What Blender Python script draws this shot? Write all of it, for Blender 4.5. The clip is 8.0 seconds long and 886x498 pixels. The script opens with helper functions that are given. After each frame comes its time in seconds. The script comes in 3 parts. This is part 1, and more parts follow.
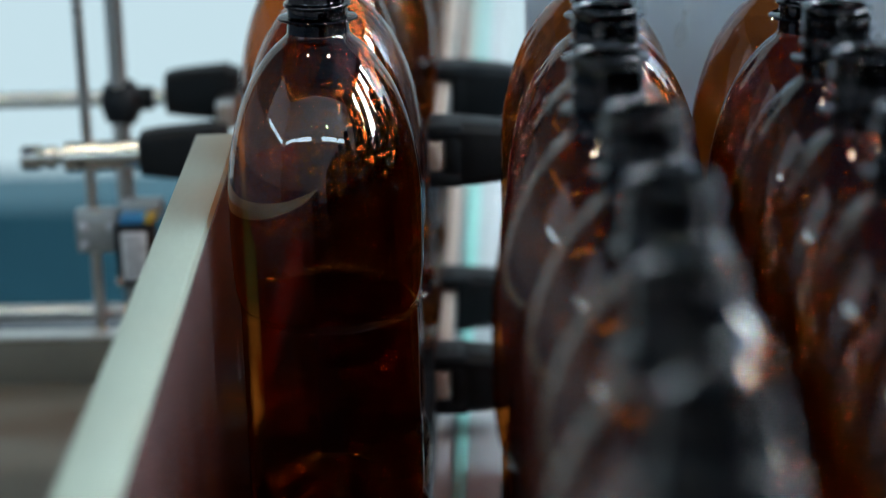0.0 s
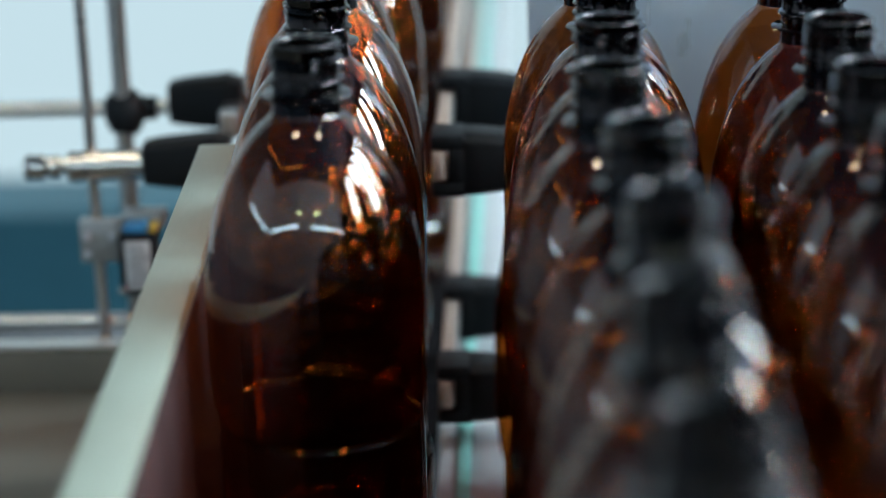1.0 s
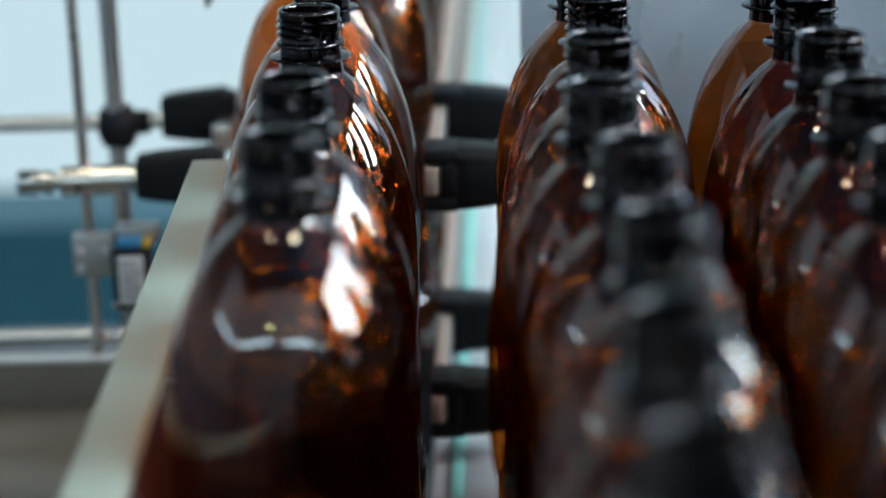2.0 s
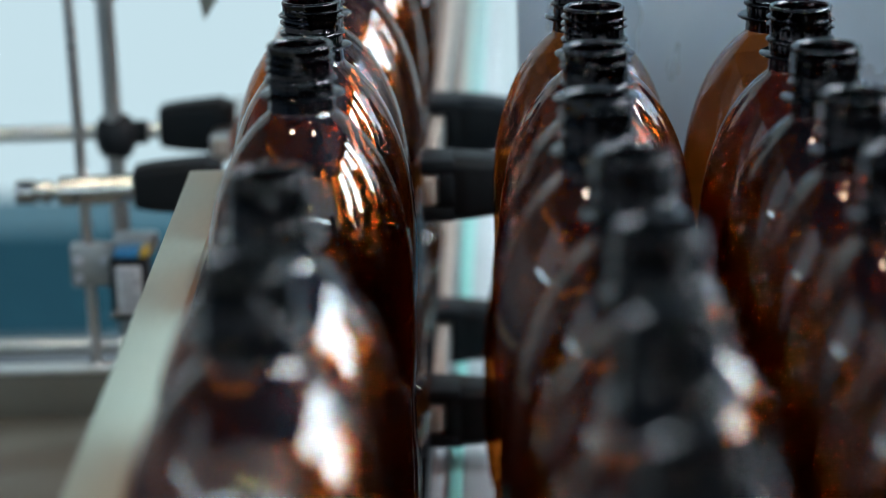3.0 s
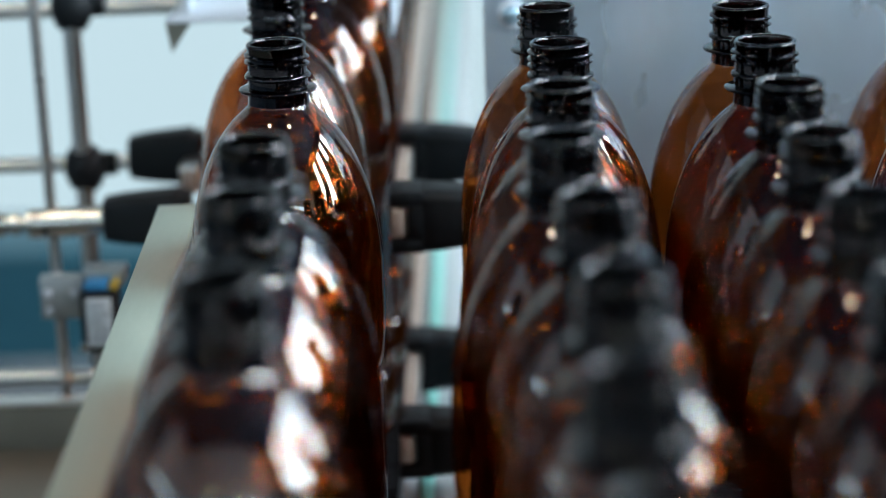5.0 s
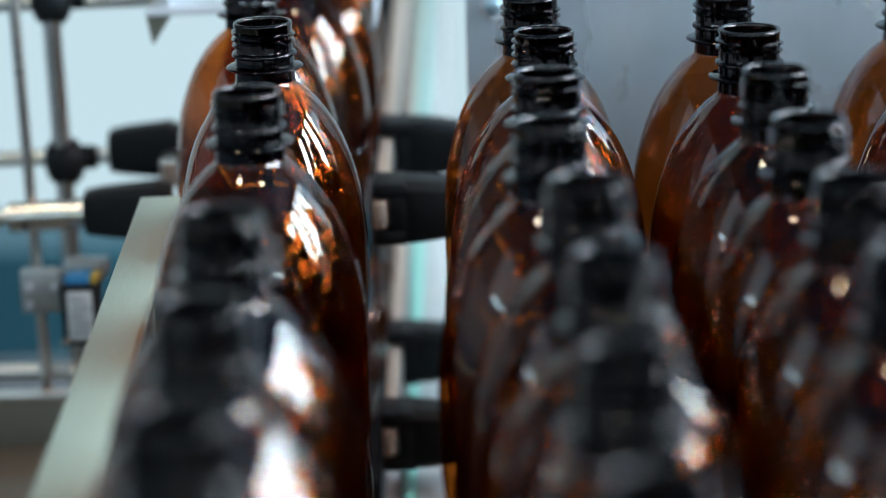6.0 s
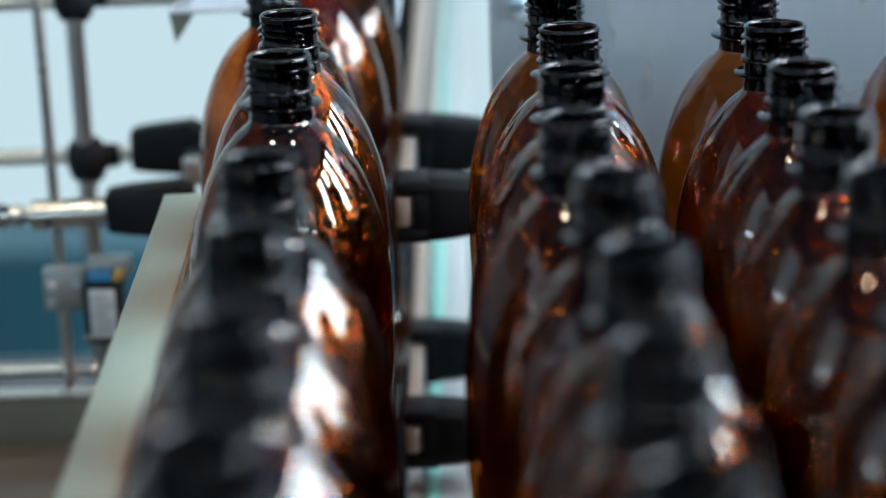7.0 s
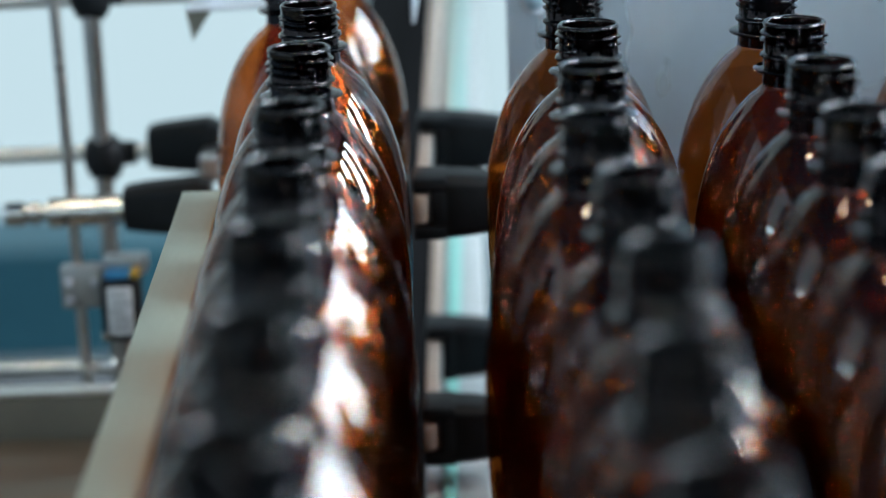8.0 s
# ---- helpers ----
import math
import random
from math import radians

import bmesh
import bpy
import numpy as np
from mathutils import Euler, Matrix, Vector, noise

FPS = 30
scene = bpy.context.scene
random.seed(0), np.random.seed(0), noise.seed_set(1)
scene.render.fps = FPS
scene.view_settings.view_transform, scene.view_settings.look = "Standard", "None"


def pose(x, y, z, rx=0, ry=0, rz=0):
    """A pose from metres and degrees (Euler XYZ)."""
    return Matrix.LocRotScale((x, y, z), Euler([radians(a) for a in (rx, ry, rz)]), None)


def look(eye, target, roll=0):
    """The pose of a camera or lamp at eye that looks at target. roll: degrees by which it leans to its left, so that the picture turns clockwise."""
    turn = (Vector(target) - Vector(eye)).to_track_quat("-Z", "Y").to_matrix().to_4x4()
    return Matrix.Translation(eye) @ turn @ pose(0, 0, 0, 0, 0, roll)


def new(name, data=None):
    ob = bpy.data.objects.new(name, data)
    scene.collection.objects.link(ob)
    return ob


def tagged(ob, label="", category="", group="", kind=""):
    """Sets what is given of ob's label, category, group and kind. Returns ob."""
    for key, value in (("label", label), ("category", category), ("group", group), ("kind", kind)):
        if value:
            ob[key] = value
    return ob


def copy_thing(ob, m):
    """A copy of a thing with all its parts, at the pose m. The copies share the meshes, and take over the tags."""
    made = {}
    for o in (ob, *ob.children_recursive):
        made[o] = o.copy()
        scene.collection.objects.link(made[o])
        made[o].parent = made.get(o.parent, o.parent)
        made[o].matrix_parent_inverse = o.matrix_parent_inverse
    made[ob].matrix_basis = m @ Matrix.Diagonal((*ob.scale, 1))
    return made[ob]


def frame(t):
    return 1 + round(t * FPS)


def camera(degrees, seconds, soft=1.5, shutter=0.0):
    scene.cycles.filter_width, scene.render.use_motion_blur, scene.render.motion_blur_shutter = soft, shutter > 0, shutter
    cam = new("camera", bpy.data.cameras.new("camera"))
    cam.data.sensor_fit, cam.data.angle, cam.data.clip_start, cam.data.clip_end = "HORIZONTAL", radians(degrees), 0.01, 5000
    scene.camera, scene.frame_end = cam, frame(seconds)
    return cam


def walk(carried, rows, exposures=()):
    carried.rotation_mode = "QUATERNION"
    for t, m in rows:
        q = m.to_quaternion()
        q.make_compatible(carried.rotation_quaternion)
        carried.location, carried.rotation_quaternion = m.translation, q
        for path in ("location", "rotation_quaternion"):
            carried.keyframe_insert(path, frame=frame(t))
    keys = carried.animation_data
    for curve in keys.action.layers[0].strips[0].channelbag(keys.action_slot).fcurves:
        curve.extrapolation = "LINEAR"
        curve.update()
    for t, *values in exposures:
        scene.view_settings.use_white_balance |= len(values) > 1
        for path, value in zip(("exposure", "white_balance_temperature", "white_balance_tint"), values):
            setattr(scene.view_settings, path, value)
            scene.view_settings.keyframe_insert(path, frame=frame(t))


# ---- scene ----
# Camera: a long lens with a shallow depth of field, held by hand above the filling line.
cam = camera(22.68, 8.0, soft=0.75)
cam.data.dof.use_dof = True
cam.data.dof.focus_distance = 0.97
cam.data.dof.aperture_fstop = 4.8
cam.data.dof.aperture_blades = 0
EYE_Z = 0.471  # height over the conveyor, whose chain lies at z = 0


def held(yaw, pitch, roll, dx, dz):
    return pose(dx, 0, EYE_Z + dz, 0, 0, yaw) @ pose(0, 0, 0, 90 + pitch) @ pose(0, 0, 0, 0, 0, roll)


PATH = [
    (0.0, 1.9708, -17.3968, -1.5576, -0.0065, -0.0199),
    (0.5, 2.0836, -17.2741, -1.4749, -0.0044, -0.0182),
    (1.0, 2.0897, -17.2923, -1.6431, -0.0057, -0.0168),
    (1.5, 1.9791, -17.2181, -1.6010, -0.0048, -0.0173),
    (2.0, 1.9224, -17.0834, -1.6898, -0.0050, -0.0134),
    (3.5, 1.9292, -16.8638, -1.8634, -0.0023, -0.0078),
    (4.0, 1.8423, -16.7179, -2.0453, -0.0011, -0.0015),
    (4.5, 1.6553, -16.6354, -2.0270, 0.0, 0.0),
    (6.0, 0.4646, -16.6257, -1.9050, -0.0060, -0.0059),
    (6.5, 0.7066, -16.5515, -1.9338, -0.0094, -0.0076),
    (7.0, 0.8807, -16.5321, -1.9993, -0.0101, -0.0087),
    (7.5, 1.0295, -16.6327, -2.1939, -0.0126, -0.0077),
    (8.0, 1.1824, -16.6244, -2.2046, -0.0135, -0.0082),
]
walk(cam, [(r[0], held(*r[1:])) for r in PATH])

# ---- light ----
scene.view_settings.exposure = 0.0
world = bpy.data.worlds.new("sky")
world.use_nodes = True
scene.world = world
wn = world.node_tree.nodes
sky = wn.new("ShaderNodeTexSky")
sky.sky_type = "NISHITA"
sky.sun_disc = False
sky.sun_elevation = radians(35)
sky.sun_rotation = radians(70)
world.node_tree.links.new(sky.outputs[0], wn["Background"].inputs[0])
wn["Background"].inputs[1].default_value = 0.1

COOL = (0.70, 0.88, 1.0)


def window_light(name, m, w, h, power, colour=COOL):
    data = bpy.data.lights.new(name, "AREA")
    data.shape, data.size, data.size_y, data.energy, data.color = "RECTANGLE", w, h, power, colour
    ob = new(name, data)
    ob.matrix_world = m
    return ob


# Room limits
X0, X1, Y0, Y1, ZF, ZC = -3.2, 3.0, -2.0, 3.4, -0.90, 3.0
WIN_RIGHT = [(-0.65, 0.5), (0.2, 0.5), (1.05, 0.5), (1.9, 0.5), (2.85, 0.4)]      # centre along the wall, width
WIN_Z0, WIN_Z1 = 0.85, 2.7
for yc, w in WIN_RIGHT:
    window_light("window_daylight", look((X1 + 0.05, yc, (WIN_Z0 + WIN_Z1) / 2), (X0, yc, (WIN_Z0 + WIN_Z1) / 2 - 0.6)), w, WIN_Z1 - WIN_Z0, 285 * w, (0.77, 0.90, 1.0))
WIN_BACK = [(-1.75, 2.3), (1.2, 2.3)]
BACK_Z0, BACK_Z1 = 1.14, 1.34
for xc, w in WIN_BACK:
    window_light("window_daylight", look((xc, Y0 - 0.05, 1.24), (xc, 0, 1.0)), w, BACK_Z1 - BACK_Z0, 20, (0.60, 0.85, 1.0))
WIN_WEST, WEST_SPLIT = (-0.80, 2.0), 0.40
window_light("window_daylight", look((X0 - 0.05, WIN_WEST[0], 1.24), (0, WIN_WEST[0], 1.0)), WIN_WEST[1], BACK_Z1 - BACK_Z0, 16, (0.60, 0.85, 1.0))
NORTH_WIN = (-3.0, 1.2, -0.525, 2.75)


# ---- materials ----
def base_material(name):
    m = bpy.data.materials.new(name)
    m.use_nodes = True
    nt = m.node_tree
    return m, nt, nt.nodes, nt.links, nt.nodes["Principled BSDF"]


def grained(name, colour, rough, metal=0.0, scale=40.0, amount=0.15, bump=0.1, stretch=(1, 1, 1), fine=400.0, ior=1.45):
    """Colour broken up at two scales, with uneven gloss and fine relief."""
    m, nt, n, l, b = base_material(name)
    tc = n.new("ShaderNodeTexCoord")
    mp = n.new("ShaderNodeMapping")
    mp.inputs["Scale"].default_value = stretch
    l.new(tc.outputs["Object"], mp.inputs[0])
    big, small = n.new("ShaderNodeTexNoise"), n.new("ShaderNodeTexNoise")
    big.inputs["Scale"].default_value, small.inputs["Scale"].default_value = scale, fine
    big.inputs["Detail"].default_value = 4
    for t in (big, small):
        l.new(mp.outputs[0], t.inputs[0])
    mixf = n.new("ShaderNodeMath")
    mixf.operation = "MULTIPLY_ADD"
    l.new(small.outputs[0], mixf.inputs[0])
    mixf.inputs[1].default_value = 0.35
    l.new(big.outputs[0], mixf.inputs[2])
    ramp = n.new("ShaderNodeMapRange")
    ramp.inputs[1].default_value, ramp.inputs[2].default_value = 0.35, 1.0
    ramp.inputs[3].default_value, ramp.inputs[4].default_value = 1 - amount, 1 + amount
    l.new(mixf.outputs[0], ramp.inputs[0])
    mul = n.new("ShaderNodeVectorMath")
    mul.operation = "SCALE"
    mul.inputs[0].default_value = colour
    l.new(ramp.outputs[0], mul.inputs["Scale"])
    l.new(mul.outputs[0], b.inputs["Base Color"])
    rr = n.new("ShaderNodeMapRange")
    rr.inputs[3].default_value, rr.inputs[4].default_value = max(0.02, rough - 0.08), min(1, rough + 0.1)
    l.new(big.outputs[0], rr.inputs[0])
    l.new(rr.outputs[0], b.inputs["Roughness"])
    b.inputs["Metallic"].default_value = metal
    b.inputs["IOR"].default_value = ior
    bp = n.new("ShaderNodeBump")
    bp.inputs["Strength"].default_value = bump
    bp.inputs["Distance"].default_value = 0.001
    l.new(small.outputs[0], bp.inputs["Height"])
    l.new(bp.outputs[0], b.inputs["Normal"])
    return m


def clear_plastic(name, tint, rough, ripple, gloss, haze, waves=45, rise=0.002):
    """A thin wall of tinted clear plastic: tinted see-through with a Fresnel gloss and slight waves of the blown wall."""
    m, nt, n, l, b = base_material(name)
    n.remove(b)
    tr, gl, mx, lw = n.new("ShaderNodeBsdfTransparent"), n.new("ShaderNodeBsdfGlossy"), n.new("ShaderNodeMixShader"), n.new("ShaderNodeLayerWeight")
    lw.inputs["Blend"].default_value = 0.5
    pw, fr = n.new("ShaderNodeMath"), n.new("ShaderNodeMath")
    pw.operation, fr.operation = "POWER", "MULTIPLY_ADD"
    l.new(lw.outputs["Facing"], pw.inputs[0])
    pw.inputs[1].default_value = 5.0
    l.new(pw.outputs[0], fr.inputs[0])
    fr.inputs[1].default_value, fr.inputs[2].default_value = 0.9, gloss
    gl.inputs["Roughness"].default_value = rough
    tc, ns = n.new("ShaderNodeTexCoord"), n.new("ShaderNodeTexNoise")
    ns.inputs["Scale"].default_value = waves
    l.new(tc.outputs["Object"], ns.inputs[0])
    bp = n.new("ShaderNodeBump")
    bp.inputs["Strength"].default_value = ripple
    bp.inputs["Distance"].default_value = rise
    mp, flow, add = n.new("ShaderNodeMapping"), n.new("ShaderNodeTexNoise"), n.new("ShaderNodeMath")
    mp.inputs["Scale"].default_value = (1, 1, 0.1)
    flow.inputs["Scale"].default_value, flow.inputs["Detail"].default_value = 190, 1
    add.operation = "MULTIPLY_ADD"
    l.new(tc.outputs["Object"], mp.inputs[0])
    l.new(mp.outputs[0], flow.inputs[0])
    l.new(flow.outputs[0], add.inputs[0])
    add.inputs[1].default_value = 0.6
    l.new(ns.outputs[0], add.inputs[2])
    l.new(add.outputs[0], bp.inputs["Height"])
    l.new(bp.outputs[0], gl.inputs["Normal"])
    cloud = n.new("ShaderNodeTexNoise")
    cloud.inputs["Scale"].default_value = 22
    l.new(tc.outputs["Object"], cloud.inputs[0])
    mr = n.new("ShaderNodeMapRange")
    mr.inputs[3].default_value, mr.inputs[4].default_value = 0.88, 1.1
    l.new(cloud.outputs[0], mr.inputs[0])
    sc = n.new("ShaderNodeVectorMath")
    sc.operation = "SCALE"
    sc.inputs[0].default_value = tint
    l.new(mr.outputs[0], sc.inputs["Scale"])
    l.new(sc.outputs[0], tr.inputs[0])
    l.new(fr.outputs[0], mx.inputs[0])
    # a trace of haze in the plastic catches light inside the wall
    tl, hz = n.new("ShaderNodeBsdfTranslucent"), n.new("ShaderNodeMixShader")
    tl.inputs[0].default_value = (min(1, tint[0] * 1.2), tint[1] * 0.8, tint[2] * 0.4, 1)
    hz.inputs[0].default_value = haze
    l.new(tr.outputs[0], hz.inputs[1])
    l.new(tl.outputs[0], hz.inputs[2])
    l.new(hz.outputs[0], mx.inputs[1])
    l.new(gl.outputs[0], mx.inputs[2])
    l.new(mx.outputs[0], n["Material Output"].inputs[0])
    return m


def glowing(name, colour, strength):
    m, nt, n, l, b = base_material(name)
    b.inputs["Base Color"].default_value = (0.02, 0.02, 0.02, 1)
    b.inputs["Specular IOR Level"].default_value = 0.0
    b.inputs["Emission Color"].default_value = (*colour, 1)
    b.inputs["Emission Strength"].default_value = strength
    return m


AMBER = clear_plastic("amber_plastic_wall", (0.70, 0.345, 0.115), 0.008, 0.05, 0.075, 0.0008)
FLAWS = clear_plastic("uneven_inner_face", (0.95, 0.91, 0.86), 0.0, 1.0, 0.11, 0.0, 120, 0.0030)
AMBER_NECK = clear_plastic("amber_plastic_neck", (0.13, 0.05, 0.045), 0.055, 0.02, 0.058, 0.0)
STEEL = grained("brushed_steel", (0.70, 0.69, 0.66), 0.3, 1.0, 30, 0.08, 0.05, (1, 12, 12))
# Brown film; its upright colour streaks stand in for mirrored bottles.
FILM = grained("brown_film_with_reflections", (0.11, 0.07, 0.07), 0.22, 0.0, 18, 0.3, 0.1, (1, 3, 0.3))
CHROME = grained("chromed_rod", (0.60, 0.58, 0.54), 0.16, 1.0, 60, 0.05, 0.0)
PANEL = grained("satin_steel_sheet", (0.62, 0.74, 0.83), 0.27, 0.55, 7, 0.07, 0.03, (2, 1, 1), 60)
DECK = grained("dull_steel_sheet", (0.165, 0.165, 0.137), 0.6, 0.3, 14, 0.15, 0.05)
CHAIN = grained("dark_chain_plastic", (0.008, 0.008, 0.009), 0.9, 0.0, 40, 0.2, 0.15)
BLACK = grained("black_nylon", (0.010, 0.012, 0.014), 0.5, 0.0, 60, 0.25, 0.25)
BLACK.node_tree.nodes["Principled BSDF"].inputs["Specular IOR Level"].default_value = 0.22
CHAIN.node_tree.nodes["Principled BSDF"].inputs["Specular IOR Level"].default_value = 0.05
CREAM = grained("pale_laminate", (0.34, 0.405, 0.335), 0.5, 0.0, 22, 0.1, 0.12, (1, 0.25, 1))
RAILP = grained("tan_rail_plastic", (0.42, 0.34, 0.28), 0.5, 0.0, 60, 0.15, 0.1)
WHITEP = grained("white_wear_strip", (0.40, 0.44, 0.45), 0.55, 0.0, 30, 0.08, 0.05)
TEALP = grained("teal_wear_strip", (0.25, 0.62, 0.55), 0.35, 0.0, 30, 0.1, 0.05)
WALLT = grained("teal_wall_paint", (0.028, 0.115, 0.155), 0.45, 0.0, 2.5, 0.35, 0.1, (1, 1, 1), 60)
WALLG = grained("grey_skirting", (0.25, 0.27, 0.28), 0.5, 0.0, 3, 0.2, 0.1)
FLOORM = grained("grey_resin_floor", (0.055, 0.056, 0.058), 0.45, 0.0, 2.0, 0.15, 0.1, (1, 1, 1), 50)
CEILM = grained("dark_ceiling", (0.04, 0.06, 0.09), 0.8, 0.0, 3, 0.15, 0.1)
CLAD = grained("grey_cladding", (0.06, 0.065, 0.07), 0.6, 0.0, 2, 0.2, 0.1)
SOUTHW = grained("pale_blue_grey_wall", (0.48, 0.53, 0.60), 0.7, 0.0, 2, 0.15, 0.1)
# Tones of added boards out of view, chosen for the bottles' reflections.
ADDED_MID = grained("added_grey_board", (0.20, 0.21, 0.235), 0.6, 0.0, 2, 0.25, 0.1)
ADDED_LOW = grained("added_blue_grey_board", (0.075, 0.105, 0.145), 0.6, 0.0, 2, 0.2, 0.1)
HAZE = glowing("overcast_daylight", (0.57, 0.755, 0.83), 0.98)
FRAMEM = grained("grey_window_frame", (0.30, 0.31, 0.32), 0.45, 0.0, 20, 0.1, 0.05)
COVERW = grained("white_coated_sheet", (0.56, 0.61, 0.67), 0.4, 0.0, 20, 0.08, 0.05)
LABELW = grained("printed_label", (0.62, 0.66, 0.68), 0.5, 0.0, 90, 0.08, 0.05)
INK = grained("grey_ink", (0.22, 0.24, 0.27), 0.6, 0.0, 90, 0.1, 0.05)
BLUEP = grained("blue_plastic", (0.03, 0.22, 0.46), 0.4, 0.0, 90, 0.1, 0.05)
YELLOWP = grained("amber_indicator", (0.55, 0.38, 0.05), 0.3, 0.0, 90, 0.1, 0.05)
BLUEZ = grained("blue_zinc", (0.45, 0.62, 0.72), 0.35, 0.7, 60, 0.1, 0.05)
ZINC = grained("zinc_block", (0.42, 0.44, 0.44), 0.42, 0.8, 60, 0.12, 0.1)
LAMPG = glowing("lamp_glow", (1.0, 0.86, 0.66), 60)
LAMPY = glowing("greenish_lamp_glow", (0.85, 1.0, 0.42), 60)


# ---- mesh helpers ----
def link(name, bm, material, smooth=True, angle=40):
    bmesh.ops.recalc_face_normals(bm, faces=bm.faces)
    me = bpy.data.meshes.new(name)
    if smooth:
        for f in bm.faces:
            f.smooth = True
        for e in bm.edges:
            if len(e.link_faces) == 2 and e.calc_face_angle(0) > radians(angle):
                e.smooth = False
    bm.to_mesh(me)
    bm.free()
    me.materials.append(material)
    return new(name, me)


def part(name, bm, material, parent, label="", smooth=True):
    ob = link(name, bm, material, smooth)
    ob.parent = parent
    return tagged(ob, label=label)


def thing(name, m, label, category, group="", kind=""):
    ob = new(name)
    ob.matrix_world = m
    return tagged(ob, label, category, group, kind)


def lathe(profile, seg=48, closed=False):
    bm = bmesh.new()
    rings = []
    for r, z in profile:
        rings.append([bm.verts.new((r * math.cos(2 * math.pi * k / seg), r * math.sin(2 * math.pi * k / seg), z)) for k in range(seg)])
    pairs = list(zip(rings, rings[1:])) + ([(rings[-1], rings[0])] if closed else [])
    for a, b in pairs:
        for k in range(seg):
            bm.faces.new((a[k], a[(k + 1) % seg], b[(k + 1) % seg], b[k]))
    return bm


def block(lo, hi, bevel=0.0, segments=2, m=None):
    bm = bmesh.new()
    bmesh.ops.create_cube(bm, size=1)
    for v in bm.verts:
        v.co = Vector([(a + b) / 2 + c * (b - a) for a, b, c in zip(lo, hi, v.co)])
    if bevel:
        bmesh.ops.bevel(bm, geom=bm.edges[:], offset=bevel, segments=segments, affect="EDGES", profile=0.5)
    if m is not None:
        bm.transform(m)
    return bm


def joined(*bms):
    out = bmesh.new()
    for b in bms:
        me = bpy.data.meshes.new("tmp")
        b.to_mesh(me)
        b.free()
        out.from_mesh(me)
        bpy.data.meshes.remove(me)
    return out


def along(p, q):
    """A turn and shift that lays the z axis from p to q."""
    p, q = Vector(p), Vector(q)
    return Matrix.Translation(p) @ (q - p).to_track_quat("Z", "Y").to_matrix().to_4x4(), (q - p).length


def rod(p, q, r, seg=24, chamfer=0.0008):
    m, n = along(p, q)
    c = min(chamfer, r * 0.4)
    bm = lathe([(0.00001, 0), (r - c, 0), (r, c), (r, n - c), (r - c, n), (0.00001, n)], seg)
    bmesh.ops.remove_doubles(bm, verts=bm.verts, dist=0.00005)
    bm.transform(m)
    return bm


def turned(p, q, profile, seg=28):
    """A turned body from p to q; profile of (radius, share of the length)."""
    m, n = along(p, q)
    bm = lathe([(max(r, 0.00001), s * n) for r, s in profile], seg)
    bmesh.ops.remove_doubles(bm, verts=bm.verts, dist=0.00004)
    bm.transform(m)
    return bm


# ---- the room ----
def wall_with_openings(name, axis, at0, at1, u0, u1, z0, z1, openings, material):
    """A wall of thickness at0..at1 across the given axis, with rectangular openings (u0, u1, z0, z1) right through it."""
    us = sorted({u0, u1, *[o[0] for o in openings], *[o[1] for o in openings]})
    zs = sorted({z0, z1, *[o[2] for o in openings], *[o[3] for o in openings]})
    pieces = []
    for a, b in zip(us, us[1:]):
        for c, d in zip(zs, zs[1:]):
            if any(o[0] <= a and b <= o[1] and o[2] <= c and d <= o[3] for o in openings):
                continue
            lo, hi = ((at0, a, c), (at1, b, d)) if axis == "x" else ((a, at0, c), (b, at1, d))
            pieces.append(block(lo, hi))
    bm = joined(*pieces)
    bmesh.ops.remove_doubles(bm, verts=bm.verts, dist=0.0005)
    seen = {}
    for f in bm.faces:
        seen.setdefault(tuple(round(c, 3) for c in f.calc_center_median()), []).append(f)
    bmesh.ops.delete(bm, geom=[f for fs in seen.values() if len(fs) > 1 for f in fs], context="FACES")
    return tagged(link(name, bm, material, False), kind="structure")


def window_frame(name, axis, at, u0, u1, z0, z1, bars_u, bars_z):
    ob = thing(name, pose(0, 0, 0), "grey metal window frame with thin glazing bars", "window", kind="structure")
    t, d = 0.035, 0.03

    def bar(a, b, c, e, nm):
        lo, hi = ((at - d, a, c), (at + d, b, e)) if axis == "x" else ((a, at - d, c), (b, at + d, e))
        part(nm, block(lo, hi, 0.004), FRAMEM, ob)
    bar(u0, u1, z0, z0 + t, "sill_bar")
    bar(u0, u1, z1 - t, z1, "head_bar")
    bar(u0, u0 + t, z0 + t, z1 - t, "side_bar")
    bar(u1 - t, u1, z0 + t, z1 - t, "side_bar")
    for k in range(1, bars_u):
        u = u0 + (u1 - u0) * k / bars_u
        bar(u - t / 2, u + t / 2, z0 + t, z1 - t, "glazing_bar")
    return ob


tagged(link("floor", block((X0 - 0.2, Y0 - 0.2, ZF - 0.1), (X1 + 0.2, Y1 + 0.2, ZF)), FLOORM, False), kind="structure")
tagged(link("ceiling", block((X0 - 0.2, Y0 - 0.2, ZC), (X1 + 0.2, Y1 + 0.2, ZC + 0.1)), CEILM, False), kind="structure")
DADO0, DADO1 = -0.71, -0.525
wall_with_openings("wall_north", "y", Y1, Y1 + 0.2, X0 - 0.2, X1 + 0.2, DADO1, ZC, [NORTH_WIN], CLAD)
tagged(link("backdrop", block((-5.0, Y1 + 0.7, -1.2), (3.0, Y1 + 0.72, 3.2)), HAZE, False), kind="structure")
tagged(link("dado", block((X0, Y1 - 0.03, DADO0), (X1, Y1 + 0.2, DADO1), 0.006), WALLT, False), kind="structure")
tagged(link("baseboard", block((X0, Y1 - 0.035, ZF), (X1, Y1 + 0.2, DADO0), 0.006), WALLG, False), kind="structure")
